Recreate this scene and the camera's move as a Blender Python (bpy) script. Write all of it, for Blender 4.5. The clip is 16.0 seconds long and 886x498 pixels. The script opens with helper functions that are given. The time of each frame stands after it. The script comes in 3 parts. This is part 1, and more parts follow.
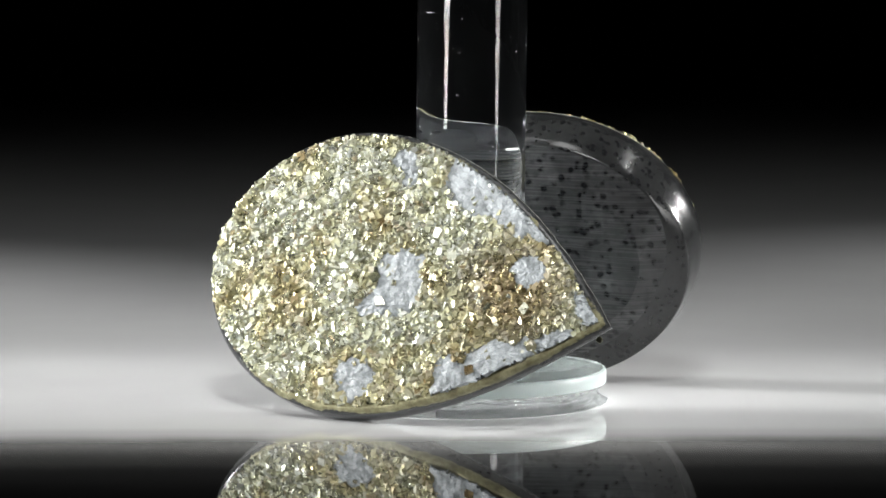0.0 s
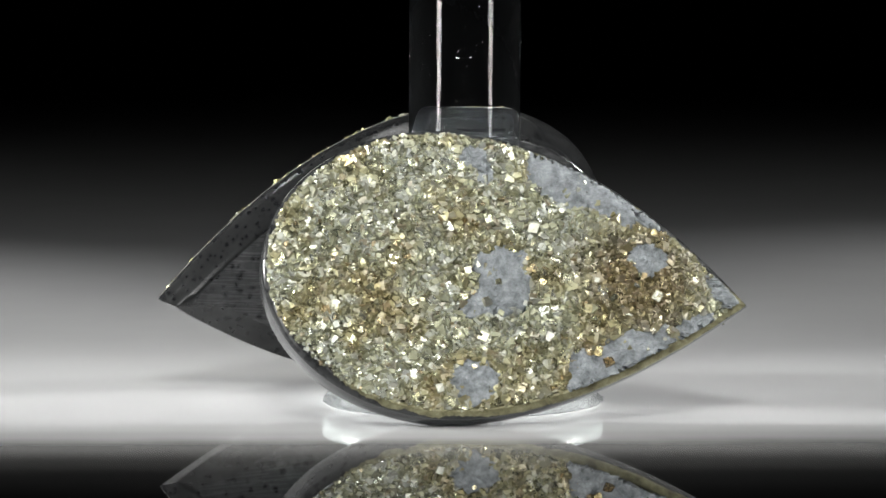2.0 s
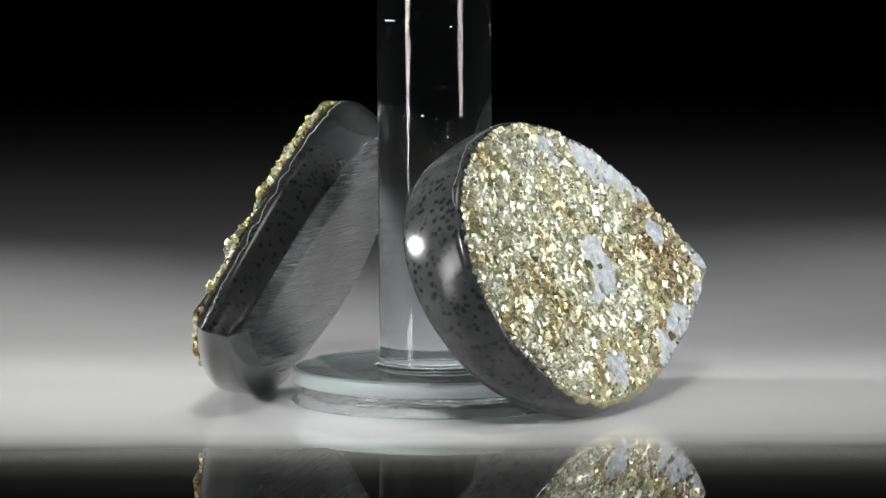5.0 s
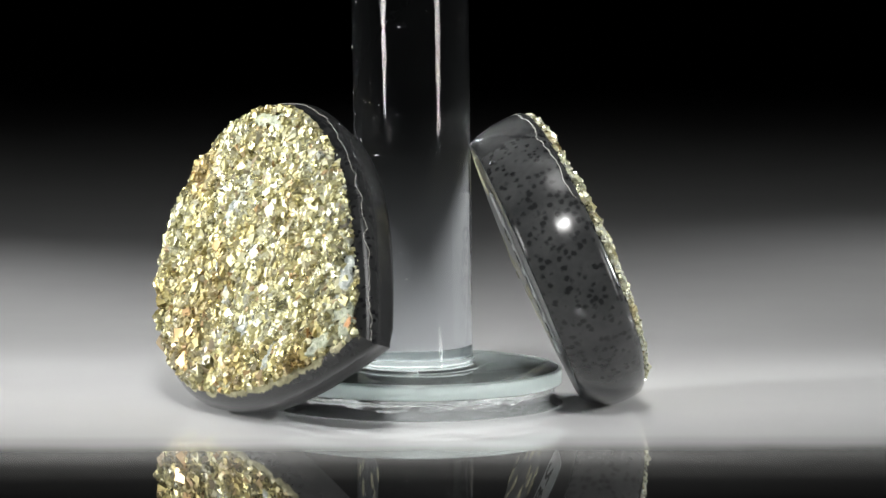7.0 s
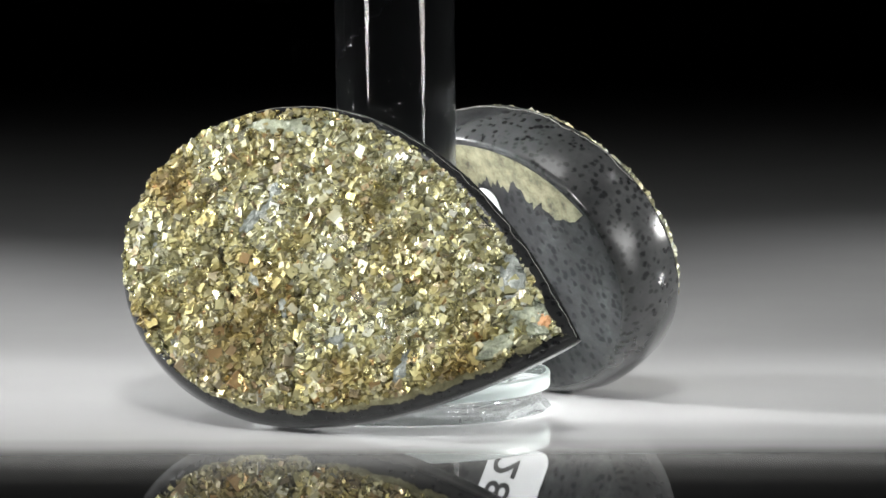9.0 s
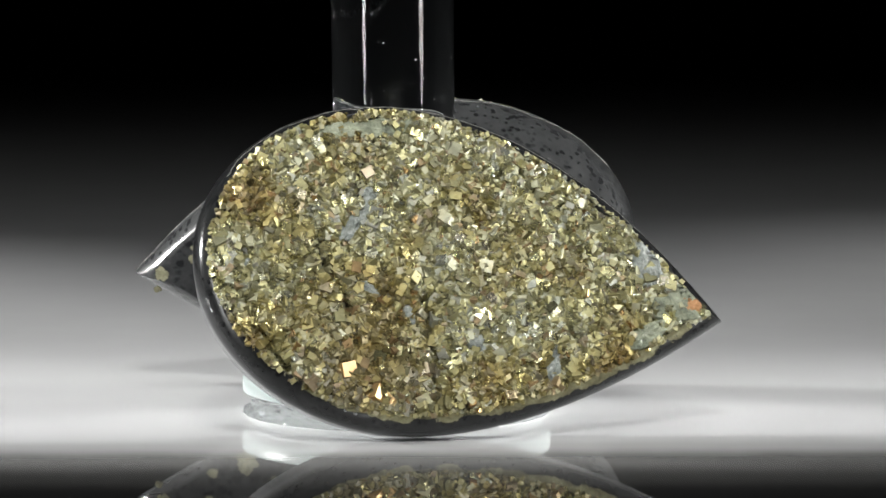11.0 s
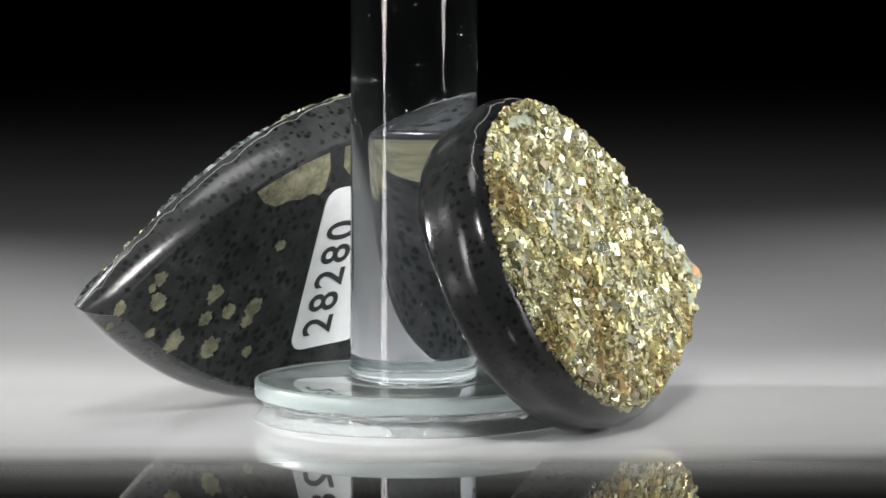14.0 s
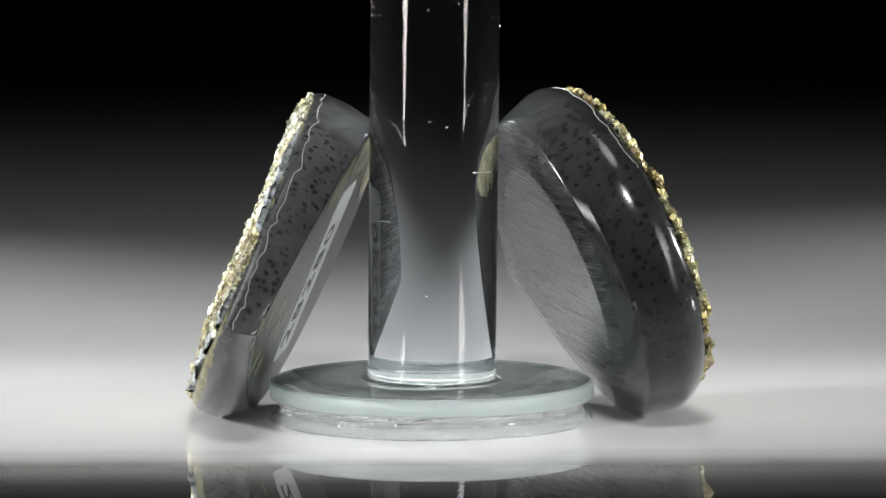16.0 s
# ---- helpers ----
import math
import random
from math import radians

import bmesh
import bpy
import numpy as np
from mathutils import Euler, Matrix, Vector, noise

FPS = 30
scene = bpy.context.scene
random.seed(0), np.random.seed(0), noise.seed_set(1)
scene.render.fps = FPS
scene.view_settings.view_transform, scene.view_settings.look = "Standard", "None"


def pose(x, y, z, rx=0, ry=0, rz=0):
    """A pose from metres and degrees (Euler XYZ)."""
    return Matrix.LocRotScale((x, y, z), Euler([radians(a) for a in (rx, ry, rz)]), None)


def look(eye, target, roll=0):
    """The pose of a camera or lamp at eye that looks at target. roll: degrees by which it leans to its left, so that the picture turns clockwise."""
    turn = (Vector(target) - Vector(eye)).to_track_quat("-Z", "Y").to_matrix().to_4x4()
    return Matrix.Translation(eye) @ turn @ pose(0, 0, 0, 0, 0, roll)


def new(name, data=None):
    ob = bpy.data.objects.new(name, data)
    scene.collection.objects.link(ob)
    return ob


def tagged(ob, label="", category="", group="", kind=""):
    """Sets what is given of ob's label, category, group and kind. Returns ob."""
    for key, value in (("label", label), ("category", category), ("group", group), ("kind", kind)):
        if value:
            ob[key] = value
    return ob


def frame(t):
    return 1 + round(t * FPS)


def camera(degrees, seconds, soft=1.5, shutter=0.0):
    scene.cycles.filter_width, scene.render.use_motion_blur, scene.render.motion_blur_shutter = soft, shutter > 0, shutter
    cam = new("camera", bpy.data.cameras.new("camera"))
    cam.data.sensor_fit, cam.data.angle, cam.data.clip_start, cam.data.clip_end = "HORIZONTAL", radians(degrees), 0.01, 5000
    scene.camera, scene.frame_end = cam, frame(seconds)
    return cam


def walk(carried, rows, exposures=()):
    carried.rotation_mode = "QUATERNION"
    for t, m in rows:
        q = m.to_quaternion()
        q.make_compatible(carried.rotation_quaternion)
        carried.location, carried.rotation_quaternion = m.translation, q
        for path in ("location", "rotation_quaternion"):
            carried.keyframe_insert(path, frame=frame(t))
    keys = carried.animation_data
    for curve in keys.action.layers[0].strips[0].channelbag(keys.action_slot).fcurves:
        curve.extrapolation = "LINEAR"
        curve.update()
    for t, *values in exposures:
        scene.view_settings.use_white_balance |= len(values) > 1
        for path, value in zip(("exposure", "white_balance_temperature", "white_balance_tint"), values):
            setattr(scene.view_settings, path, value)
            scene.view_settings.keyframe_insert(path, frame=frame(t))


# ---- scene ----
cam = camera(8.968, 16.0, soft=1.6)


def dolly(t):
    k = t / 16
    return pose(0, -0.5121 + 0.0741 * k - 0.0022 * (k * k - k), 0.06817 - 0.00676 * k, 90 - 6.048 - 0.260 * k, 0.06, -0.033 - 0.217 * k)


walk(cam, [(t, dolly(t)) for t in (0, 2, 4, 6, 8, 10, 12, 14, 16)],
     [(0, 0.08), (2, -0.05), (3.5, -0.2), (5, -0.08), (7, 0.1), (8, 0.1), (10.5, 0.02), (12, 0.02), (14, -0.02), (15, 0.1), (16, 0.22)])

# ---- light ----
world = bpy.data.worlds.new("studio")
scene.world = world
world.use_nodes = True
world.node_tree.nodes["Background"].inputs[0].default_value = (0.6, 0.7, 0.9, 1)
world.node_tree.nodes["Background"].inputs[1].default_value = 0.002


NEUTRAL = (1.0, 1.0, 0.985)


def softbox(name, eye, target, watts, w, h, spread, colour=(1, 0.98, 0.95)):
    lamp = bpy.data.lights.new(name, "AREA")
    lamp.shape, lamp.size, lamp.size_y, lamp.energy, lamp.spread, lamp.color = "ELLIPSE", w, h, watts, radians(spread), colour
    ob = new(name, lamp)
    ob.matrix_world = look(eye, target)
    return ob


softbox("top_softbox", (-0.01, -0.06, 0.34), (0, 0.02, 0), 0.040, 0.12, 0.12, 66, NEUTRAL)
softbox("left_softbox", (-0.21, -0.150, 0.090), (0, -0.005, 0.07), 0.042, 0.075, 0.182, 46, NEUTRAL)
softbox("right_softbox", (0.21, -0.150, 0.090), (0, -0.005, 0.07), 0.030, 0.075, 0.182, 46, NEUTRAL)


def spot(name, eye, target, watts, half_angle, blend, radius=0.012):
    lamp = bpy.data.lights.new(name, "SPOT")
    lamp.energy, lamp.spot_size, lamp.spot_blend, lamp.shadow_soft_size, lamp.color = watts, radians(2 * half_angle), blend, radius, NEUTRAL
    ob = new(name, lamp)
    ob.matrix_world = look(eye, target)
    return ob


# lamp heads over the table: their pools overlap under the stones, two narrow keys light the crystals
spot("centre_spot", (0.0, -0.29, 0.27), (0, -0.006, 0.004), 3.9, 8.8, 0.8, 0.025)
spot("left_spot", (-0.26, 0.00, 0.34), (-0.118, 0.036, 0), 5.2, 14.5, 0.22, 0.024)
spot("left_key", (-0.31, 0.06, 0.085), (0, 0, 0.016), 10.0, 6.5, 0.7, 0.02)
spot("right_key", (0.31, 0.06, 0.085), (0, 0, 0.016), 6.6, 6.5, 0.7, 0.02)
spot("right_spot", (0.26, 0.00, 0.34), (0.112, 0.052, 0), 2.9, 14.5, 0.22, 0.024)


# ---- materials ----
MM = 0.001


def material(name):
    m = bpy.data.materials.new(name)
    m.use_nodes = True
    return m, m.node_tree.nodes, m.node_tree.links, m.node_tree.nodes["Principled BSDF"]


def ramp(nodes, stops, mode="LINEAR"):
    r = nodes.new("ShaderNodeValToRGB")
    r.color_ramp.interpolation = mode
    e = r.color_ramp.elements
    while len(e) < len(stops):
        e.new(0.5)
    for el, (p, c) in zip(e, stops):
        el.position, el.color = p, (*c, 1)
    return r


def tex(nodes, links, kind, scale, detail=4, rough=0.55, **more):
    n = nodes.new("ShaderNodeTex" + kind)
    n.inputs["Scale"].default_value = scale
    if kind == "Noise":
        n.inputs["Detail"].default_value, n.inputs["Roughness"].default_value = detail, rough
    co = nodes.new("ShaderNodeTexCoord")
    links.new(co.outputs["Object"], n.inputs["Vector"])
    return n


def bump(nodes, links, height, strength, distance, bsdf):
    b = nodes.new("ShaderNodeBump")
    b.inputs["Strength"].default_value, b.inputs["Distance"].default_value = strength, distance
    links.new(height, b.inputs["Height"])
    links.new(b.outputs[0], bsdf.inputs["Normal"])
    return b


def shaded_front_material():
    """A glossy white sheet; shade along its front is painted as grey to black."""
    m, n, l, b = material("shaded_front_acrylic")
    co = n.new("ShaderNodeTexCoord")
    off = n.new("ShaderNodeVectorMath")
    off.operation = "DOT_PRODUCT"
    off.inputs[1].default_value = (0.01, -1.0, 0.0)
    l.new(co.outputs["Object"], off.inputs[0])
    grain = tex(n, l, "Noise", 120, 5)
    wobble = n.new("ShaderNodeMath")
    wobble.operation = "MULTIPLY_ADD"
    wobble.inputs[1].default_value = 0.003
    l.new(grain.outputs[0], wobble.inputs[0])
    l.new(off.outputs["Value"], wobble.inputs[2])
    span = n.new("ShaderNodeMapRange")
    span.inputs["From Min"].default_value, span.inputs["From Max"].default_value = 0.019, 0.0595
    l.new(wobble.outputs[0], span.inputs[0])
    # light falling off towards the front, put into the base colour
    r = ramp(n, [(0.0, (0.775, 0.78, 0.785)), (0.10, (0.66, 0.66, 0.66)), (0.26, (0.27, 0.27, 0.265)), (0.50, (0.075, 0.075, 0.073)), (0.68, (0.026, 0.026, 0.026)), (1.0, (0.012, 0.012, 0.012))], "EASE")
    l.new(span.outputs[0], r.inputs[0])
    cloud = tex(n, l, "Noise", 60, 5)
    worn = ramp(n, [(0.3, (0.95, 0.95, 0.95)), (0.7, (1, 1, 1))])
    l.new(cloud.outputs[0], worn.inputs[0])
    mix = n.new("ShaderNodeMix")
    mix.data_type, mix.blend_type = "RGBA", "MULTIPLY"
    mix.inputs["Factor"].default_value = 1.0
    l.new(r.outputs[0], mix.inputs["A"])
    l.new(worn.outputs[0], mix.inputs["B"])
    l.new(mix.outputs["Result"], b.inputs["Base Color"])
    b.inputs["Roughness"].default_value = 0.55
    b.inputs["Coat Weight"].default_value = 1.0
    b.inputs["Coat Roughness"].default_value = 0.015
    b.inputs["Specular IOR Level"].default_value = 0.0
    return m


SHADED_FRONT_SHEET = shaded_front_material()


def wall_material():
    m, n, l, b = material("black_velvet")
    t = tex(n, l, "Noise", 40, 4)
    r = ramp(n, [(0.3, (0.006, 0.006, 0.007)), (0.7, (0.012, 0.012, 0.013))])
    l.new(t.outputs[0], r.inputs[0])
    l.new(r.outputs[0], b.inputs["Base Color"])
    b.inputs["Roughness"].default_value = 0.95
    return m


VELVET = wall_material()


def pyrite(name, stops, rough, stain, per_island=True):
    m, n, l, b = material(name)
    if per_island:
        src = n.new("ShaderNodeNewGeometry").outputs["Random Per Island"]
    else:
        src = n.new("ShaderNodeObjectInfo").outputs["Random"]
    r = ramp(n, stops)
    l.new(src, r.inputs[0])
    t = tex(n, l, "Noise", 900, 3)
    mix = n.new("ShaderNodeMix")
    mix.data_type, mix.blend_type = "RGBA", "MULTIPLY"
    mix.inputs["Factor"].default_value = 0.5
    l.new(r.outputs[0], mix.inputs["A"])
    l.new(t.outputs[0], mix.inputs["B"])
    zone = tex(n, l, "Noise", 130, 4, 0.6)
    zr = ramp(n, [(0.34, (1.0, 1.02, 1.12)), (0.47, (0.96, 0.97, 1.0)), (0.57, (0.82, 0.75, 0.60)), (0.68, (0.58, 0.43, 0.25))])
    l.new(zone.outputs[0], zr.inputs[0])
    tint = n.new("ShaderNodeMix")
    tint.data_type, tint.blend_type = "RGBA", "MULTIPLY"
    tint.inputs["Factor"].default_value = 0.85 if per_island else 0.0
    l.new(mix.outputs["Result"], tint.inputs["A"])
    l.new(zr.outputs[0], tint.inputs["B"])
    # brown iron stain over one part of the face
    if per_island:
        co = n.new("ShaderNodeTexCoord")
        away = n.new("ShaderNodeVectorMath")
        away.operation = "DISTANCE"
        away.inputs[1].default_value = (stain[0] * MM, stain[1] * MM, 0)
        l.new(co.outputs["Object"], away.inputs[0])
        rag = n.new("ShaderNodeMath")
        rag.operation = "MULTIPLY_ADD"
        rag.inputs[1].default_value = 9 * MM
        l.new(zone.outputs[0], rag.inputs[0])
        l.new(away.outputs["Value"], rag.inputs[2])
        amount = n.new("ShaderNodeMapRange")
        amount.inputs["From Min"].default_value, amount.inputs["From Max"].default_value = (stain[2] + 7) * MM, (stain[2] + 2) * MM
        amount.inputs["To Max"].default_value = stain[3]
        l.new(rag.outputs[0], amount.inputs[0])
        brown = n.new("ShaderNodeMix")
        brown.data_type, brown.blend_type = "RGBA", "MULTIPLY"
        brown.inputs["B"].default_value = (0.50, 0.36, 0.19, 1)
        l.new(amount.outputs[0], brown.inputs["Factor"])
        l.new(tint.outputs["Result"], brown.inputs["A"])
        l.new(brown.outputs["Result"], b.inputs["Base Color"])
    else:
        l.new(tint.outputs["Result"], b.inputs["Base Color"])
    b.inputs["Metallic"].default_value = 0.76
    shuffle = n.new("ShaderNodeMath")
    shuffle.operation = "MULTIPLY"
    shuffle.inputs[1].default_value = 17.31
    l.new(src, shuffle.inputs[0])
    part_of = n.new("ShaderNodeMath")
    part_of.operation = "FRACT"
    l.new(shuffle.outputs[0], part_of.inputs[0])
    rr = n.new("ShaderNodeMapRange")
    rr.inputs["From Min"].default_value, rr.inputs["From Max"].default_value = 0.15, 0.75
    rr.inputs["To Min"].default_value, rr.inputs["To Max"].default_value = rough - 0.04, rough + 0.30
    l.new(part_of.outputs[0], rr.inputs[0])
    spread = n.new("ShaderNodeMath")
    spread.operation = "MULTIPLY_ADD"
    spread.inputs[1].default_value, spread.inputs[2].default_value = 0.3, -0.15
    l.new(t.outputs[0], spread.inputs[0])
    sum_up = n.new("ShaderNodeMath")
    sum_up.operation = "ADD"
    l.new(rr.outputs[0], sum_up.inputs[0])
    l.new(spread.outputs[0], sum_up.inputs[1])
    l.new(sum_up.outputs[0], b.inputs["Roughness"])
    w = tex(n, l, "Noise", 2600, 3, 0.65)
    bump(n, l, w.outputs[0], 0.55, 0.0001, b)
    return m


GOLD = [(0.0, (0.42, 0.42, 0.27)), (0.25, (0.60, 0.60, 0.42)), (0.5, (0.27, 0.275, 0.18)), (0.72, (0.79, 0.795, 0.68)), (0.92, (0.62, 0.635, 0.55)), (1.0, (0.42, 0.34, 0.19))]
BRONZE = [(0.0, (0.38, 0.35, 0.165)), (0.25, (0.57, 0.535, 0.28)), (0.5, (0.20, 0.19, 0.10)), (0.72, (0.67, 0.655, 0.44)), (0.90, (0.47, 0.48, 0.40)), (1.0, (0.38, 0.24, 0.09))]
STAIN_A, STAIN_B = (16.0, 5.5, 4.5, 0.8), (-9.0, -1.0, 4.0, 0.6)
PYRITE_A = pyrite("pale_pyrite_crust", GOLD, 0.30, STAIN_A)
PYRITE_A1 = pyrite("pale_pyrite_crystal", GOLD, 0.22, STAIN_A, False)
PYRITE_B = pyrite("bronze_pyrite_crust", BRONZE, 0.30, STAIN_B)
PYRITE_B1 = pyrite("bronze_pyrite_crystal", BRONZE, 0.22, STAIN_B, False)


def massive_material():
    m, n, l, b = material("massive_pyrite")
    t = tex(n, l, "Noise", 700, 5, 0.7)
    r = ramp(n, [(0.3, (0.06, 0.054, 0.034)), (0.5, (0.21, 0.20, 0.125)), (0.7, (0.35, 0.34, 0.225))])
    l.new(t.outputs[0], r.inputs[0])
    l.new(r.outputs[0], b.inputs["Base Color"])
    b.inputs["Metallic"].default_value = 0.55
    b.inputs["Roughness"].default_value = 0.45
    bump(n, l, t.outputs[0], 0.6, 0.0002, b)
    return m


MASSIVE = massive_material()


def stone_material(rim, dark, gloss_range):
    m, n, l, b = material("spotted_dark_stone")
    v = tex(n, l, "Voronoi", 1650)
    big = tex(n, l, "Noise", 260, 6, 0.65)
    warp = tex(n, l, "Noise", 1900, 3)
    add = n.new("ShaderNodeMath")
    add.operation = "MULTIPLY_ADD"
    add.inputs[1].default_value, add.inputs[2].default_value = 1.1, -0.55
    l.new(warp.outputs[0], add.inputs[0])
    d = n.new("ShaderNodeMath")
    d.operation = "ADD"
    l.new(v.outputs["Distance"], d.inputs[0])
    l.new(add.outputs[0], d.inputs[1])
    # only some of the cells hold a spot
    pick = n.new("ShaderNodeSeparateColor")
    l.new(v.outputs["Color"], pick.inputs[0])
    gate = n.new("ShaderNodeMath")
    gate.operation = "GREATER_THAN"
    gate.inputs[1].default_value = 0.30
    l.new(pick.outputs[0], gate.inputs[0])
    near = n.new("ShaderNodeMapRange")
    near.inputs["From Min"].default_value, near.inputs["From Max"].default_value = 0.52, 0.22
    l.new(d.outputs[0], near.inputs[0])
    some = n.new("ShaderNodeMath")
    some.operation = "MULTIPLY"
    some.inputs[1].default_value = 0.74
    l.new(near.outputs[0], some.inputs[0])
    mask = n.new("ShaderNodeMath")
    mask.operation = "MULTIPLY"
    l.new(some.outputs[0], mask.inputs[0])
    l.new(gate.outputs[0], mask.inputs[1])
    r = ramp(n, [(0.3, (0.030 * dark, 0.031 * dark, 0.032 * dark)), (0.7, (0.064 * dark, 0.066 * dark, 0.066 * dark))])
    l.new(big.outputs[0], r.inputs[0])
    mix = n.new("ShaderNodeMix")
    mix.data_type = "RGBA"
    mix.inputs["B"].default_value = (0.004, 0.0042, 0.005, 1)
    l.new(mask.outputs[0], mix.inputs["Factor"])
    l.new(r.outputs[0], mix.inputs["A"])
    fine = tex(n, l, "Noise", 3000, 3)
    rr = n.new("ShaderNodeMapRange")
    rr.inputs["To Min"].default_value, rr.inputs["To Max"].default_value = gloss_range
    l.new(fine.outputs[0], rr.inputs[0])
    # a layer of cut pyrite under the crystals, thickest along the lower edge
    co = n.new("ShaderNodeTexCoord")
    xyz = n.new("ShaderNodeSeparateXYZ")
    l.new(co.outputs["Object"], xyz.inputs[0])
    low = n.new("ShaderNodeMapRange")
    low.inputs["From Min"].default_value, low.inputs["From Max"].default_value = 0.004, -0.004
    low.inputs["To Min"].default_value, low.inputs["To Max"].default_value = rim[0] * MM, rim[1] * MM
    l.new(xyz.outputs["Y"], low.inputs[0])
    rag = tex(n, l, "Noise", 420, 5, 0.7)
    ragged = n.new("ShaderNodeMath")
    ragged.operation = "MULTIPLY_ADD"
    ragged.inputs[1].default_value, ragged.inputs[2].default_value = 1.3 * MM, -0.65 * MM
    l.new(rag.outputs[0], ragged.inputs[0])
    deep = n.new("ShaderNodeMath")
    deep.operation = "ADD"
    l.new(low.outputs[0], deep.inputs[0])
    l.new(ragged.outputs[0], deep.inputs[1])
    here = n.new("ShaderNodeMath")
    here.operation = "ADD"
    l.new(xyz.outputs["Z"], here.inputs[0])
    l.new(deep.outputs[0], here.inputs[1])
    layer = n.new("ShaderNodeMapRange")
    layer.inputs["From Min"].default_value, layer.inputs["From Max"].default_value = -0.00003, 0.00003
    l.new(here.outputs[0], layer.inputs[0])
    ore = ramp(n, [(0.3, (0.07, 0.065, 0.035)), (0.5, (0.17, 0.16, 0.09)), (0.7, (0.29, 0.28, 0.175))])
    l.new(tex(n, l, "Noise", 900, 5, 0.7).outputs[0], ore.inputs[0])
    both = n.new("ShaderNodeMix")
    both.data_type = "RGBA"
    l.new(layer.outputs[0], both.inputs["Factor"])
    l.new(mix.outputs["Result"], both.inputs["A"])
    l.new(ore.outputs[0], both.inputs["B"])
    l.new(both.outputs["Result"], b.inputs["Base Color"])
    gloss = n.new("ShaderNodeMix")
    gloss.data_type = "FLOAT"
    gloss.inputs["B"].default_value = 0.42
    l.new(layer.outputs[0], gloss.inputs["Factor"])
    l.new(rr.outputs[0], gloss.inputs["A"])
    l.new(gloss.outputs["Result"], b.inputs["Roughness"])
    metal = n.new("ShaderNodeMath")
    metal.operation = "MULTIPLY"
    metal.inputs[1].default_value = 0.4
    l.new(layer.outputs[0], metal.inputs[0])
    l.new(metal.outputs[0], b.inputs["Metallic"])
    b.inputs["Specular IOR Level"].default_value = 0.29
    peel = tex(n, l, "Noise", 1300, 4, 0.6)
    bump(n, l, peel.outputs[0], 0.16, 0.00004, b)
    return m


STONE_PALE_RIM = stone_material((0.08, 1.05), 0.72, (0.10, 0.26))
STONE_THIN_RIM = stone_material((0.02, 0.5), 0.32, (0.10, 0.24))


def ground_material(scratched, spotted):
    """Sawn back with fine parallel scratches."""
    m, n, l, b = material("sawn_dark_stone")
    co = n.new("ShaderNodeTexCoord")
    mp = n.new("ShaderNodeMapping")
    mp.inputs["Rotation"].default_value = (0.2, 0.3, radians(12))
    mp.inputs["Scale"].default_value = (110, 5200, 900)
    l.new(co.outputs["Object"], mp.inputs[0])
    s = n.new("ShaderNodeTexNoise")
    s.inputs["Scale"].default_value, s.inputs["Detail"].default_value = 1.0, 3
    l.new(mp.outputs[0], s.inputs["Vector"])
    v = tex(n, l, "Voronoi", 1250)
    pick = n.new("ShaderNodeSeparateColor")
    l.new(v.outputs["Color"], pick.inputs[0])
    gate = n.new("ShaderNodeMath")
    gate.operation = "GREATER_THAN"
    gate.inputs[1].default_value = 1 - spotted
    l.new(pick.outputs[0], gate.inputs[0])
    near = n.new("ShaderNodeMapRange")
    near.inputs["From Min"].default_value, near.inputs["From Max"].default_value = 0.52, 0.24
    warp = tex(n, l, "Noise", 1500, 3)
    ragged = n.new("ShaderNodeMath")
    ragged.operation = "MULTIPLY_ADD"
    ragged.inputs[1].default_value = 1.1
    l.new(warp.outputs[0], ragged.inputs[0])
    away = n.new("ShaderNodeMath")
    away.operation = "SUBTRACT"
    away.inputs[1].default_value = 0.55
    l.new(v.outputs["Distance"], ragged.inputs[2])
    l.new(ragged.outputs[0], away.inputs[0])
    l.new(away.outputs[0], near.inputs[0])
    mask = n.new("ShaderNodeMath")
    mask.operation = "MULTIPLY"
    l.new(near.outputs[0], mask.inputs[0])
    l.new(gate.outputs[0], mask.inputs[1])
    r = ramp(n, [(0.36, (0.015, 0.0154, 0.016)), (0.55, (0.030, 0.0308, 0.0315)), (0.68, (0.056, 0.057, 0.0585))])
    cloud = tex(n, l, "Noise", 330, 6, 0.65)
    blend = n.new("ShaderNodeMix")
    blend.data_type = "FLOAT"
    blend.inputs["Factor"].default_value = 0.3 * scratched
    l.new(cloud.outputs[0], blend.inputs["A"])
    l.new(s.outputs[0], blend.inputs["B"])
    l.new(blend.outputs["Result"] if scratched > 0.2 else cloud.outputs[0], r.inputs[0])
    mix = n.new("ShaderNodeMix")
    mix.data_type = "RGBA"
    mix.inputs["B"].default_value = (0.004, 0.0044, 0.0055, 1)
    l.new(mask.outputs[0], mix.inputs["Factor"])
    l.new(r.outputs[0], mix.inputs["A"])
    l.new(mix.outputs["Result"], b.inputs["Base Color"])
    worn = n.new("ShaderNodeMapRange")
    worn.inputs["From Min"].default_value, worn.inputs["From Max"].default_value = 0.4, 0.75
    worn.inputs["To Min"].default_value, worn.inputs["To Max"].default_value = 0.27 - 0.07 * scratched, 0.28 + 0.12 * scratched
    l.new(s.outputs[0], worn.inputs[0])
    b.inputs["Specular IOR Level"].default_value = 0.08 + 0.7 * scratched
    b.inputs["Roughness"].default_value = 0.33
    if scratched > 0.2:
        l.new(worn.outputs[0], b.inputs["Roughness"])
    if scratched > 0.2:
        bump(n, l, s.outputs[0], 0.08 * scratched, 0.00008, b)
    else:
        bump(n, l, cloud.outputs[0], 0.05, 0.00005, b)
    return m


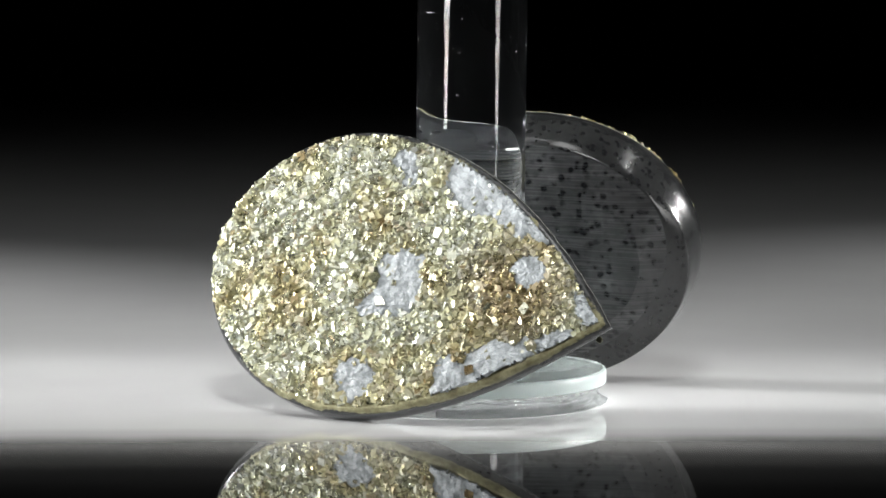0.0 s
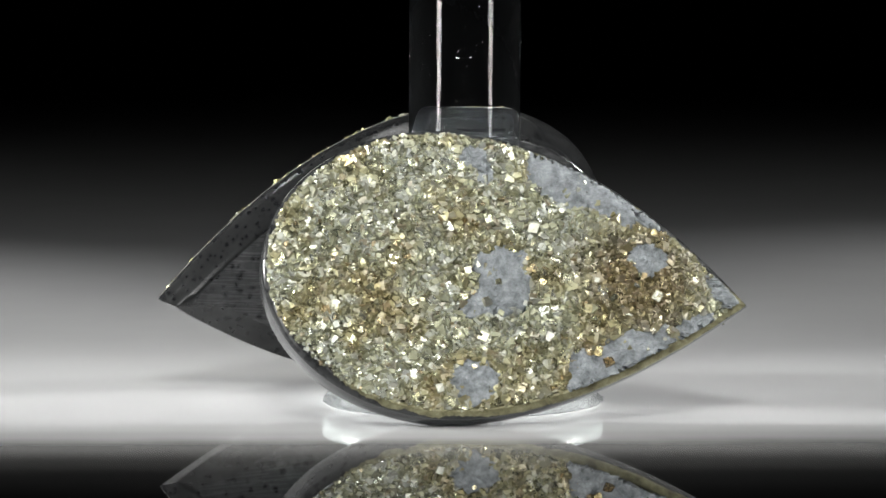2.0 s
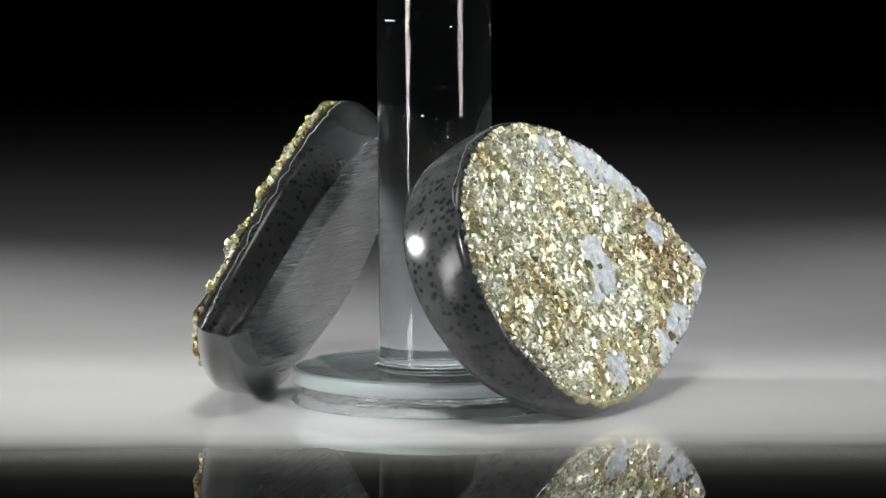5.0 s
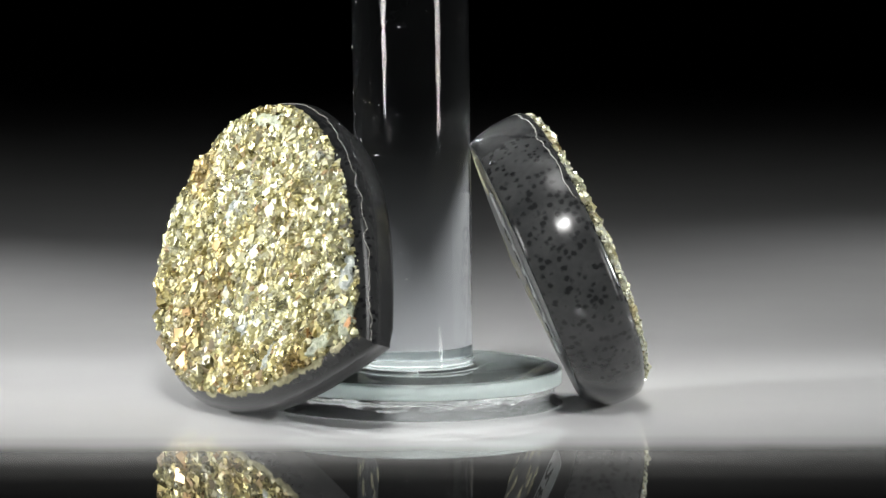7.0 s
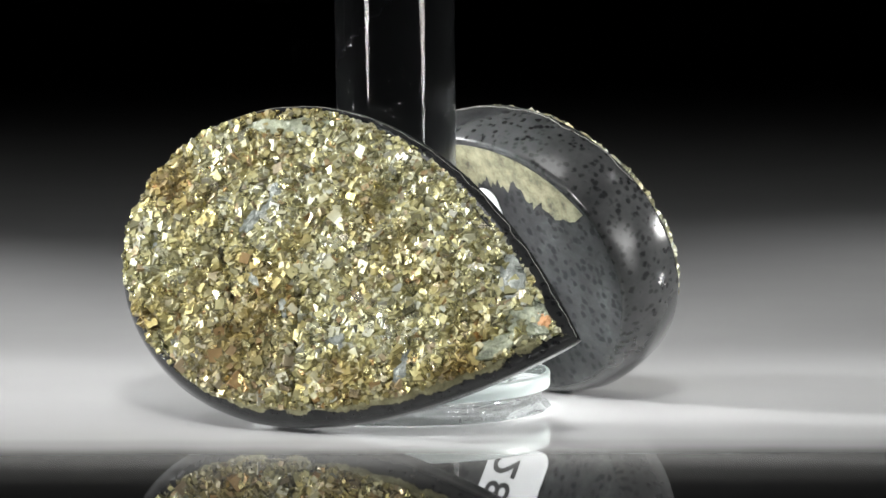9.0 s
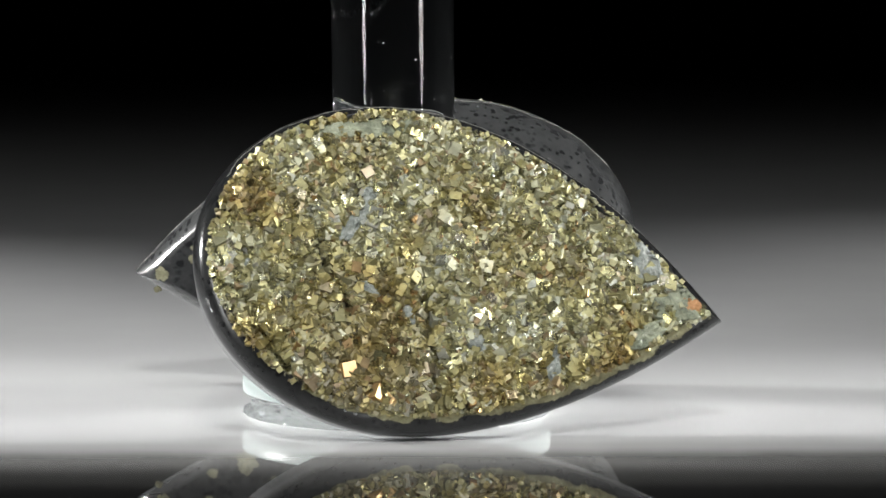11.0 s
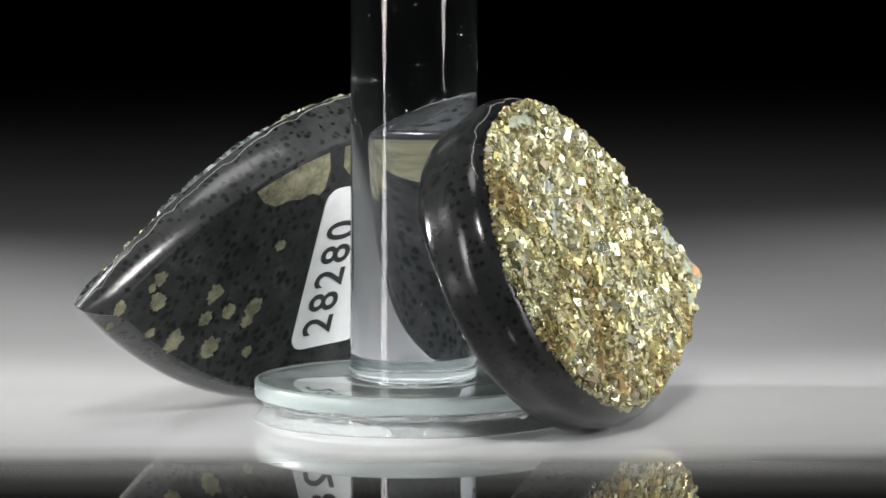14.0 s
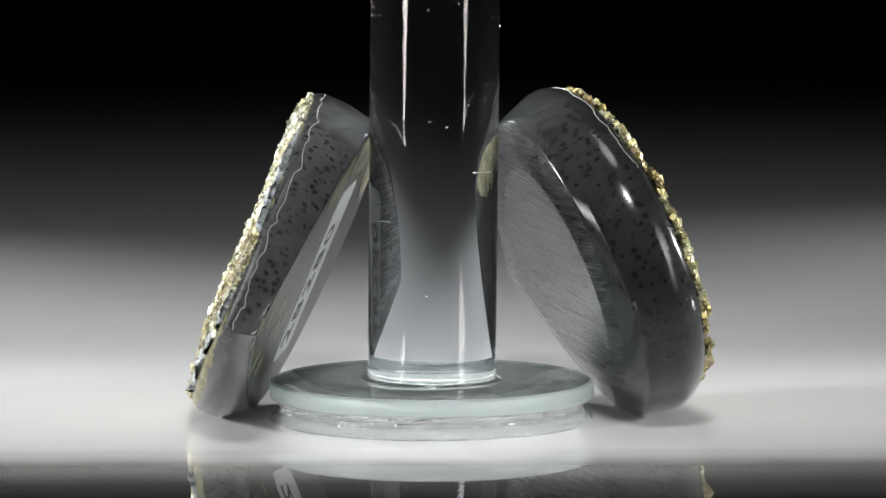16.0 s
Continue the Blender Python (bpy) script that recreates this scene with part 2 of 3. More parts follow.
SAWN = ground_material(0.06, 0.80)
SAWN_ROUGH = ground_material(0.25, 0.7)


def matrix_material(name, blue):
    m, n, l, b = material(name)
    t = tex(n, l, "Noise", 800, 6, 0.75)
    r = ramp(n, [(0.3, (0.05, 0.056, 0.053 * blue)), (0.45, (0.185, 0.205, 0.195 * blue)), (0.62, (0.335, 0.36, 0.345 * blue)), (0.75, (0.57, 0.60, 0.57 * blue))])
    l.new(t.outputs[0], r.inputs[0])
    l.new(r.outputs[0], b.inputs["Base Color"])
    b.inputs["Roughness"].default_value = 0.4
    f = tex(n, l, "Noise", 1800, 4, 0.7)
    bump(n, l, f.outputs[0], 0.8, 0.0003, b)
    return m


QUARTZ = matrix_material("grey_quartz", 1.10)
SILVER = matrix_material("silver_quartz", 0.96)


def glass_material(name, colour, rough, ior, wavy=False, film=0.0):
    m, n, l, b = material(name)
    b.inputs["Base Color"].default_value = (*colour, 1)
    b.inputs["Transmission Weight"].default_value = 1 - film
    b.inputs["IOR"].default_value = ior
    t = tex(n, l, "Noise", 1200, 3)
    rr = n.new("ShaderNodeMapRange")
    rr.inputs["From Min"].default_value, rr.inputs["From Max"].default_value = 0.45, 0.8
    rr.inputs["To Min"].default_value, rr.inputs["To Max"].default_value = rough, rough + 0.03
    l.new(t.outputs[0], rr.inputs[0])
    l.new(rr.outputs[0], b.inputs["Roughness"])
    if wavy:
        # rubbed surface with fine waviness
        co = n.new("ShaderNodeTexCoord")
        mp = n.new("ShaderNodeMapping")
        mp.inputs["Scale"].default_value = (900, 900, 160)
        l.new(co.outputs["Object"], mp.inputs[0])
        wv = n.new("ShaderNodeTexNoise")
        wv.inputs["Scale"].default_value, wv.inputs["Detail"].default_value = 1.0, 4
        l.new(mp.outputs[0], wv.inputs["Vector"])
        bump(n, l, wv.outputs[0], 0.06, 0.00006, b)
    return m


ACRYLIC = glass_material("clear_acrylic", (0.93, 0.965, 1.0), 0.0, 1.49, True, 0.001)
GLASS = glass_material("greenish_glass", (0.72, 0.78, 0.77), 0.02, 1.52, False, 0.10)
FROSTED = glass_material("ground_glass_edge", (0.60, 0.68, 0.67), 0.35, 1.5, False, 0.33)
GLUE = glass_material("clear_glue", (0.86, 0.90, 0.90), 0.06, 1.45, False, 0.03)


def plain(name, colour, rough, metal=0.0):
    m, n, l, b = material(name)
    t = tex(n, l, "Noise", 600, 4)
    r = ramp(n, [(0.3, tuple(c * 0.88 for c in colour)), (0.7, colour)])
    l.new(t.outputs[0], r.inputs[0])
    l.new(r.outputs[0], b.inputs["Base Color"])
    b.inputs["Roughness"].default_value, b.inputs["Metallic"].default_value = rough, metal
    return m


PAPER = plain("white_paper", (0.72, 0.73, 0.74), 0.5)
INK = plain("black_ink", (0.012, 0.012, 0.013), 0.5)
LINT = plain("white_lint", (0.7, 0.7, 0.7), 0.6)
SEAM = plain("pale_crack", (0.27, 0.265, 0.24), 0.5)
RUST = plain("rust", (0.45, 0.23, 0.10), 0.7)


# ---- helpers for building ----
def part(name, bm, mat, parent=None, label=""):
    me = bpy.data.meshes.new(name)
    bm.to_mesh(me)
    bm.free()
    for m in (mat if isinstance(mat, (list, tuple)) else [mat]):
        me.materials.append(m)
    ob = new(name, me)
    ob.parent = parent
    if label:
        tagged(ob, label)
    return ob


def loft(rings, close_first=True, close_last=True, smooth=True):
    """A closed skin through rings of equally many points."""
    bm = bmesh.new()
    vs = [[bm.verts.new(p) for p in ring] for ring in rings]
    n = len(rings[0])
    for a, b in zip(vs, vs[1:]):
        for i in range(n):
            f = bm.faces.new((a[i], a[(i + 1) % n], b[(i + 1) % n], b[i]))
            f.smooth = smooth
    if close_first:
        bm.faces.new(list(reversed(vs[0])))
    if close_last:
        bm.faces.new(vs[-1])
    bm.normal_update()
    return bm


def lathe(profile, segments=96, centre=(0, 0), open_first=False, open_last=False):
    rings = []
    for r, z in profile:
        rings.append([(centre[0] + r * math.cos(2 * math.pi * i / segments), centre[1] + r * math.sin(2 * math.pi * i / segments), z) for i in range(segments)])
    return loft(rings, not open_first, not open_last)


# ---- floor and room ----
def slab(name, corners, top, bottom, mat, label):
    bm = loft([[(x, y, bottom) for x, y in corners], [(x, y, top) for x, y in corners]], smooth=False)
    return tagged(part(name, bm, mat), label, "floor", kind="structure")


slab("floor", [(-1.5, -1.5), (1.5, -1.5), (1.5, 1.5), (-1.5, 1.5)], 0, -0.01, SHADED_FRONT_SHEET, "glossy white acrylic sheet with shade painted along its front")


def wall(name, lo, hi):
    bm = bmesh.new()
    bmesh.ops.create_cube(bm, size=1, matrix=Matrix.LocRotScale([(a + b) / 2 for a, b in zip(lo, hi)], None, [b - a for a, b in zip(lo, hi)]))
    tagged(part(name, bm, VELVET), "black velvet studio wall in darkness", "wall", kind="structure")


wall("wall_north", (-1.5, 1.5, -0.01), (1.5, 1.6, 1.5))
wall("wall_south", (-1.5, -1.6, -0.01), (1.5, -1.5, 1.5))
wall("wall_west", (-1.6, -1.6, -0.01), (-1.5, 1.6, 1.5))
wall("wall_east", (1.5, -1.6, -0.01), (1.6, 1.6, 1.5))
wall("ceiling", (-1.6, -1.6, 1.5), (1.6, 1.6, 1.6))


# ---- stones ----
class Drop:
    """A drop-shaped slab: u along its length, v up its face, w out of its face, in millimetres."""

    def __init__(self, centre, tilt, round_end, tip, half, p_up, p_down, thick, slope, bulge, fall, back, c, ux, uz, n):
        self.centre, self.a, self.tip, self.half, self.p = centre, round_end, tip, half, (p_up, p_down)
        self.thick, self.slope, self.bulge = thick, slope, bulge
        self.fall, self.back = fall, back
        self.sawn = (back[-2][0] + 1) / 2 - 0.002 if back[-2][0] < 1 else 0.998
        self.e = (math.cos(radians(tilt)), math.sin(radians(tilt)))
        m = Matrix((ux, uz, n)).transposed().to_4x4()
        self.home = Matrix.Translation(Vector(n) * c * MM) @ m

    def depth(self, u):
        return max(1.5, self.thick - self.slope * u)

    def face(self, u, v):
        """How far the crystal face falls back towards the round end and the lower edge."""
        x, y = u - self.centre[0], v - self.centre[1]
        x, y = x * self.e[0] + y * self.e[1], -x * self.e[1] + y * self.e[0]
        drop = 0 if x > -3 else ((-3 - x) / 13) ** 1.4
        drop += 0 if y > -4 else 0.9 * ((-4 - y) / 9) ** 1.4
        return -self.fall * drop

    def outline(self, inset, count=240):
        out = []
        a, half, tip = self.a - inset, self.half - inset, self.tip - 1.46 * inset
        for i in range(count):
            s = 2 * math.pi * (i + 0.5) / count
            c = math.cos(s)
            if c <= 0:
                x, y = a * c, half * math.sin(s)
            else:
                x = tip * (1 - (1 - c) ** 1.25)
                k = self.p[0] if math.sin(s) > 0 else self.p[1]
                y = half * (1 - (x / tip) ** k) * (1 if math.sin(s) > 0 else -1)
            out.append((self.centre[0] + x * self.e[0] - y * self.e[1], self.centre[1] + x * self.e[1] + y * self.e[0]))
        return out

    def ring(self, above, below):
        """The outline, inset by one amount along its upper edge and by another along its lower edge."""
        out = []
        for i, (p, q) in enumerate(zip(self.outline(above), self.outline(below))):
            s = math.sin(2 * math.pi * (i + 0.5) / 240)
            k = min(1, max(0, 0.5 - 1.2 * s))
            out.append((p[0] + (q[0] - p[0]) * k, p[1] + (q[1] - p[1]) * k))
        return out

    def inside(self, u, v, margin):
        x, y = u - self.centre[0], v - self.centre[1]
        x, y = x * self.e[0] + y * self.e[1], -x * self.e[1] + y * self.e[0]
        if x < 0:
            return (x / (self.a - margin)) ** 2 + (y / (self.half - margin)) ** 2 < 1
        tip, half = self.tip - 1.8 * margin, self.half - margin
        if x >= tip:
            return False
        return abs(y) < half * (1 - (x / tip) ** self.p[0 if y > 0 else 1])


STONE_A = Drop((-0.8, 6.85), -7.4, 16.0, 26.4, 12.95, 1.95, 1.80, 5.5, 0.115, 0.15, 0.9, [(0.62, 0.02, 0.12), (0.73, 0.13, 0.42), (0.84, 0.28, 0.80), (0.92, 0.42, 1.15), (0.97, 0.52, 1.4), (0.99, 0.62, 1.55), (1.0, 0.82, 1.75), (1.0, 0.95, 1.9)], 17.53,
               (0.85832, -0.51311, 0), (0.20370, 0.34075, 0.91782), (-0.47094, -0.78779, 0.39699))
STONE_B = Drop((-5.5, 7.1), -11.2, 15.7, 25.6, 12.8, 1.95, 1.80, 5.6, 0.080, 0.75, 0.35, [(0.62, -0.20, -0.28), (0.72, 0.0, -0.16), (0.79, 0.14, -0.04), (0.80, 0.16, 0.08), (0.88, 0.38, 1.80), (0.905, 0.48, 2.34), (0.915, 0.6, 2.55), (1.0, 4.2, 4.4)], 19.29,
               (-0.97119, 0.23832, 0), (-0.08922, -0.36359, 0.92728), (0.22099, 0.90056, 0.37437))


def flank_inset(shape, k):
    """How far the polished flank lies inside the outline at the fraction k of its depth."""
    rows = flank_levels(shape)
    for (k0, i0, _), (k1, i1, _) in zip(rows, rows[1:]):
        if k0 <= k <= k1 and k1 > k0:
            return i0 + (i1 - i0) * (k - k0) / (k1 - k0)
    return rows[-1][1]


def flank_levels(shape):
    g = shape.bulge
    front = [(0.00, 0.7), (0.02, 0.35), (0.05, 0.12), (0.09, -0.02 - 0.2 * g), (0.13, -0.45 * g), (0.18, -0.66 * g), (0.24, -0.8 * g), (0.30, -0.92 * g), (0.38, -0.85 * g), (0.45, -0.72 * g), (0.52, -0.52 * g)]
    return [(k, i, i) for k, i in front] + shape.back


def stone_body(shape):
    """Polished slab: pyrite front rim, dark rounded flanks, sawn back."""
    levels = flank_levels(shape)
    # the crystals grow out of a shallow hollow
    rings = [[(u * MM, v * MM, (shape.face(u, v) - 0.7) * MM) for u, v in shape.ring(0.85, 0.85)]]
    for k, above, below in levels:
        ring = []
        for u, v in shape.ring(above, below):
            ring.append((u * MM, v * MM, ((1 - k) * shape.face(u, v) - k * shape.depth(u)) * MM))
        rings.append(ring)
    bm = loft(rings)
    n = len(rings[0])
    bm.normal_update()
    for f in bm.faces:
        c = f.calc_center_median()
        u, v, w = c.x / MM, c.y / MM, -c.z / MM
        k = (w + shape.face(u, v)) / (shape.depth(u) + shape.face(u, v))
        if len(f.verts) > 4:
            f.material_index = 1 if k < 0.5 else 2
            f.smooth = False
        elif k > shape.sawn or (k > 0.72 and f.normal.z < -0.8):
            f.material_index, f.smooth = 2, False
    return bm


CUBE = [(x, y, z) for x in (-1, 1) for y in (-1, 1) for z in (-1, 1)]
SIDES = [(0, 1, 3, 2), (4, 6, 7, 5), (0, 4, 5, 1), (2, 3, 7, 6), (0, 2, 6, 4), (1, 5, 7, 3)]


def in_patch(patches, u, v, grow=1.0):
    for pu, pv, ru, rv, turn, *_ in patches:
        a = radians(turn)
        x, y = u - pu, v - pv
        x, y = x * math.cos(a) + y * math.sin(a), -x * math.sin(a) + y * math.cos(a)
        wob = 1 + 0.35 * noise.noise((u * 0.9, v * 0.9, 3.0))
        if (x / ru) ** 2 + (y / rv) ** 2 < (wob * grow) ** 2:
            return True
    return False


# open cracks in the crust of each stone: ends and half width
CREVICES = {11: [(2.4, 14.2, 3.2, 10.4, 0.22)],
            47: [(-3.9, 4.2, -3.5, -4.6, 0.55), (-12.5, 9.5, -10.0, 3.0, 0.4), (-17.2, 2.0, -15.0, -1.5, 0.45), (-8.0, 15.5, -9.4, 11.0, 0.4), (4.5, 15.0, 6.2, 11.8, 0.35)]}


def swell(u, v, seed):
    low = 0.28 * noise.noise((u * 0.14, v * 0.14, seed)) + (0.26 if seed == 11 else 0.52) * noise.noise((u * 0.5, v * 0.5, seed + 5)) + 0.16 * noise.noise((u * 1.3, v * 1.3, seed + 8))
    for u0, v0, u1, v1, wide in CREVICES.get(seed, ()):
        k = min(1, max(0, ((u - u0) * (u1 - u0) + (v - v0) * (v1 - v0)) / ((u1 - u0) ** 2 + (v1 - v0) ** 2)))
        bend = 0.35 * noise.noise((u * 0.8, v * 0.8, 1.0))
        d = math.hypot(u - u0 - k * (u1 - u0) + bend, v - v0 - k * (v1 - v0) + bend)
        low -= 1.0 * min(1, max(0, 1.5 - 1.3 * d / wide))
    return low


def crust(shape, patches, count, seed, mean, lift):
    """Very many small cubes grown at all angles, in one mesh."""
    rnd = random.Random(seed)
    verts, faces = [], []
    made = 0
    while made < count:
        u, v = rnd.uniform(-23, 27), rnd.uniform(-8, 22)
        low = max(0.0, (shape.centre[1] - 2 - v) / shape.half)
        if not shape.inside(u, v, (0.42 if seed == 11 else 0.22) + 0.3 * low) or (in_patch(patches, u, v, 0.92) and rnd.random() < (0.985 if seed == 11 else 0.94)):
            continue
        field = 0.7 + 0.6 * (0.5 + noise.noise((u * 0.22, v * 0.22, seed + 9)))
        h = min(0.5 * mean * field * rnd.lognormvariate(0, 0.40), 0.95 * mean)
        turn = Euler([rnd.uniform(0, 6.283) for _ in range(3)]).to_matrix()
        w = lift + shape.face(u, v) + swell(u, v, seed) + rnd.uniform(-0.12, 0.10)
        if not shape.inside(u, v, 1.0):
            w, h = w - 0.20, min(h * 0.72, 0.45 * mean)
        # larger crystals sit deeper, so that the face stays even
        w -= 0.75 * max(0.0, h - 0.5 * mean)
        sx, sy, sz = h * rnd.uniform(0.75, 1.2), h * rnd.uniform(0.75, 1.2), h * rnd.uniform(0.6, 1.1)
        base = len(verts)
        for x, y, z in CUBE:
            q = turn @ Vector((x * sx, y * sy, z * sz))
            verts.append(((u + q.x) * MM, (v + q.y) * MM, (w + q.z) * MM))
        faces.extend(tuple(base + i for i in s) for s in SIDES)
        made += 1
    me = bpy.data.meshes.new("crystal_crust")
    me.from_pydata(verts, [], faces)
    return me


def crystal_meshes(mat, seed):
    """A few cubes with chipped corners, edge 1 mm, shared by the large crystals."""
    made = []
    rnd = random.Random(seed)
    for k in range(5):
        bm = bmesh.new()
        bmesh.ops.create_cube(bm, size=1 * MM)
        vs = list(bm.verts)
        bmesh.ops.bevel(bm, geom=[vs[rnd.randrange(8)]], offset=rnd.uniform(0.1, 0.3) * MM, segments=1, affect="VERTICES")
        for vert in bm.verts:
            vert.co += Vector([rnd.uniform(-0.05, 0.05) * MM for _ in range(3)])
        me = bpy.data.meshes.new("crystal")
        bm.to_mesh(me)
        bm.free()
        me.materials.append(mat)
        made.append(me)
    return made


def large_crystals(shape, patches, parent, mat, count, seed, low, high, lift):
    rnd = random.Random(seed)
    meshes = crystal_meshes(mat, seed)
    placed = []
    while len(placed) < count:
        u, v = rnd.uniform(-23, 27), rnd.uniform(-8, 22)
        s = low + (high - low) * rnd.random() ** 2.2
        if not shape.inside(u, v, 1.1) or in_patch(patches, u, v, 0.85):
            continue
        if any((u - a) ** 2 + (v - b) ** 2 < (0.55 * (s + c)) ** 2 for a, b, c in placed):
            continue
        placed.append((u, v, s))
        ob = new("crystal", meshes[rnd.randrange(5)])
        ob.parent = parent
        w = lift + shape.face(u, v) + swell(u, v, seed) + rnd.uniform(-0.12, 0.08) - (0 if shape.inside(u, v, 1.8) else 0.15)
        ob.matrix_basis = Matrix.LocRotScale((u * MM, v * MM, w * MM), Euler([rnd.uniform(0, 6.283) for _ in range(3)]), (s * rnd.uniform(0.8, 1.15), s * rnd.uniform(0.8, 1.1), s * rnd.uniform(0.7, 1.0)))


def quartz_patch(shape, patch, seed, parent, mat, label):
    """A lumpy mound of granular quartz with a ragged edge."""
    pu, pv, ru, rv, turn, *_ = patch
    a = radians(turn)
    rings, steps, around = [], 12, 60
    for j in range(steps + 1):
        k = 1 - j / steps
        ring = []
        for i in range(around):
            s = 2 * math.pi * i / around
            rag = 1 + 0.30 * noise.noise((math.cos(s) * 2.2 + seed, math.sin(s) * 2.2, seed * 0.7)) + 0.16 * noise.noise((math.cos(s) * 7, math.sin(s) * 7, seed))
            x, y = ru * k * rag * math.cos(s), rv * k * rag * math.sin(s)
            u, v = pu + x * math.cos(a) - y * math.sin(a), pv + x * math.sin(a) + y * math.cos(a)
            for _ in range(30):
                if shape.inside(u, v, 0.25):
                    break
                u, v = u + 0.06 * (shape.centre[0] + 4 - u), v + 0.06 * (shape.centre[1] - v)
            w = -0.55 if j == 0 else (0.42 if mat is RUST else 0.24) + 0.16 * (1 - k) + swell(u, v, seed) * 0.4 + 0.12 * noise.noise((u * 1.3, v * 1.3, seed)) + 0.10 * noise.noise((u * 4.1, v * 4.1, seed))
            ring.append((u * MM, v * MM, (w + shape.face(u, v)) * MM))
        if j == steps:
            ring = [Vector(p) for p in ring]
        rings.append(ring)
    bm = loft(rings)
    return part("quartz_patch", bm, mat, parent, label)


def blotch(pu, pv, r, seed, parent, w, mat, label, name="pyrite_fleck", stretch=1.0):
    """A thin ragged inlay, flush with the sawn back."""
    top, bottom = [], []
    for i in range(72):
        s = 2 * math.pi * i / 72
        k = r * (1 + 0.38 * noise.noise((math.cos(s) * 1.6 + seed, math.sin(s) * 1.6, seed)) + 0.24 * noise.noise((math.cos(s) * 4, math.sin(s) * 4, seed)) + 0.20 * noise.noise((math.cos(s) * 11, math.sin(s) * 11, seed)))
        u, v = pu + k * math.cos(s) * stretch, pv + k * math.sin(s)
        top.append((u * MM, v * MM, (w(u) - 0.03) * MM))
        bottom.append((u * MM, v * MM, (w(u) + 0.05) * MM))
    return part(name, loft([bottom, top], smooth=False), mat, parent, label)


def seam(shape, parent, seed):
    """A fine pale ragged crack that runs along the upper flank behind the crystals."""
    pts = []
    for i, (u, v) in enumerate(shape.outline(0)):
        s = 2 * math.pi * (i + 0.5) / 240
        if 0.12 < s < 2.75:
            w = 0.85 + 0.42 * noise.noise((u * 0.45, v * 0.45, seed)) + 0.22 * noise.noise((u * 1.7, v * 1.7, seed))
            k = max(0.06, w / shape.depth(u))
            pu, pv = shape.outline(flank_inset(shape, k) - 0.012)[i]
            pts.append(Vector((pu * MM, pv * MM, ((1 - k) * shape.face(u, v) - k * shape.depth(u)) * MM)))
    bm = bmesh.new()
    rows = []
    for i, p in enumerate(pts):
        d = (pts[min(i + 1, len(pts) - 1)] - pts[max(i - 1, 0)]).normalized()
        out = Vector((p.x - shape.centre[0] * MM, p.y - shape.centre[1] * MM, 0)).normalized()
        side = d.cross(out).normalized()
        r = (0.030 + 0.018 * noise.noise((i * 0.37, seed, 0))) * MM
        rows.append([bm.verts.new(p + side * r), bm.verts.new(p + out * r * 0.8), bm.verts.new(p - side * r), bm.verts.new(p - out * r)])
    for a, c in zip(rows, rows[1:]):
        for q in range(4):
            bm.faces.new((a[q], a[(q + 1) % 4], c[(q + 1) % 4], c[q]))
    part("crack", bm, SEAM, parent, "fine pale crack in the flank")


def stone(shape, name, label, patches, seed, mats, counts, skin, sizes):
    root = new(name)
    root.empty_display_size = 0.01
    tagged(root, label, "mineral specimen", "pair of pyrite drops")
    part("body", stone_body(shape), [skin, MASSIVE, SAWN if seed == 11 else SAWN_ROUGH], root, "dark grey spotted stone with polished flanks")
    me = crust(shape, patches, counts[0], seed, sizes[0], 0.16)
    me.materials.append(mats[0])
    ob = new("crystal_crust", me)
    ob.parent = root
    tagged(ob, "crust of fine glittering pyrite cubes", kind="stuff")
    for i, p in enumerate(patches):
        quartz_patch(shape, p, seed + i * 1.37, root, p[5] if len(p) > 5 else QUARTZ, "orange rust spot" if p[-1] is RUST else "pale greenish crust" if p[-1] is PALE else "granular grey quartz")
    seam(shape, root, seed)
    large_crystals(shape, patches, root, mats[1], counts[1], seed, sizes[1], sizes[2], 0.12)
    return root


PALE = matrix_material("pale_crust", 0.74)
PATCHES_A = [(4.1, 6.0, 2.8, 3.8, 8), (1.9, 3.7, 2.3, 1.2, 10), (10.0, 15.1, 4.0, 2.9, -25), (14.4, 12.7, 3.3, 1.9, -33), (17.0, 11.3, 1.8, 0.9, -35), (1.8, 17.2, 1.5, 1.2, 20), (3.0, 16.1, 1.1, 1.3, 0),
             (17.0, 7.6, 2.2, 1.7, -20), (23.4, 4.6, 1.9, 1.2, -40), (14.6, -0.6, 4.9, 1.8, 22), (10.7, -2.4, 1.8, 2.2, 0), (20.6, 1.5, 2.0, 1.0, 24), (1.2, -3.1, 2.3, 2.1, 15)]
PATCHES_B = [(14.4, 6.3, 1.3, 2.2, 15, SILVER), (16.3, 2.9, 2.4, 1.3, -10, PALE), (13.6, 0.6, 2.4, 0.9, 25, PALE), (-0.2, 0.2, 0.9, 1.0, 0, SILVER), (6.0, -1.6, 0.6, 1.6, -14, SILVER), (-18.0, 7.5, 0.5, 1.0, 12, SILVER),
             (-8.3, 5.1, 1.4, 0.45, -40, SILVER), (-5.3, 3.0, 0.4, 1.0, 15, SILVER), (-9.0, 10.6, 2.3, 0.8, 42, SILVER), (-7.6, 12.9, 1.0, 0.6, 60, SILVER), (-7.3, 18.3, 4.4, 0.9, 3, PALE), (17.6, 3.9, 1.3, 0.9, -40, PALE), (18.0, 2.9, 0.75, 0.6, 0, RUST)]

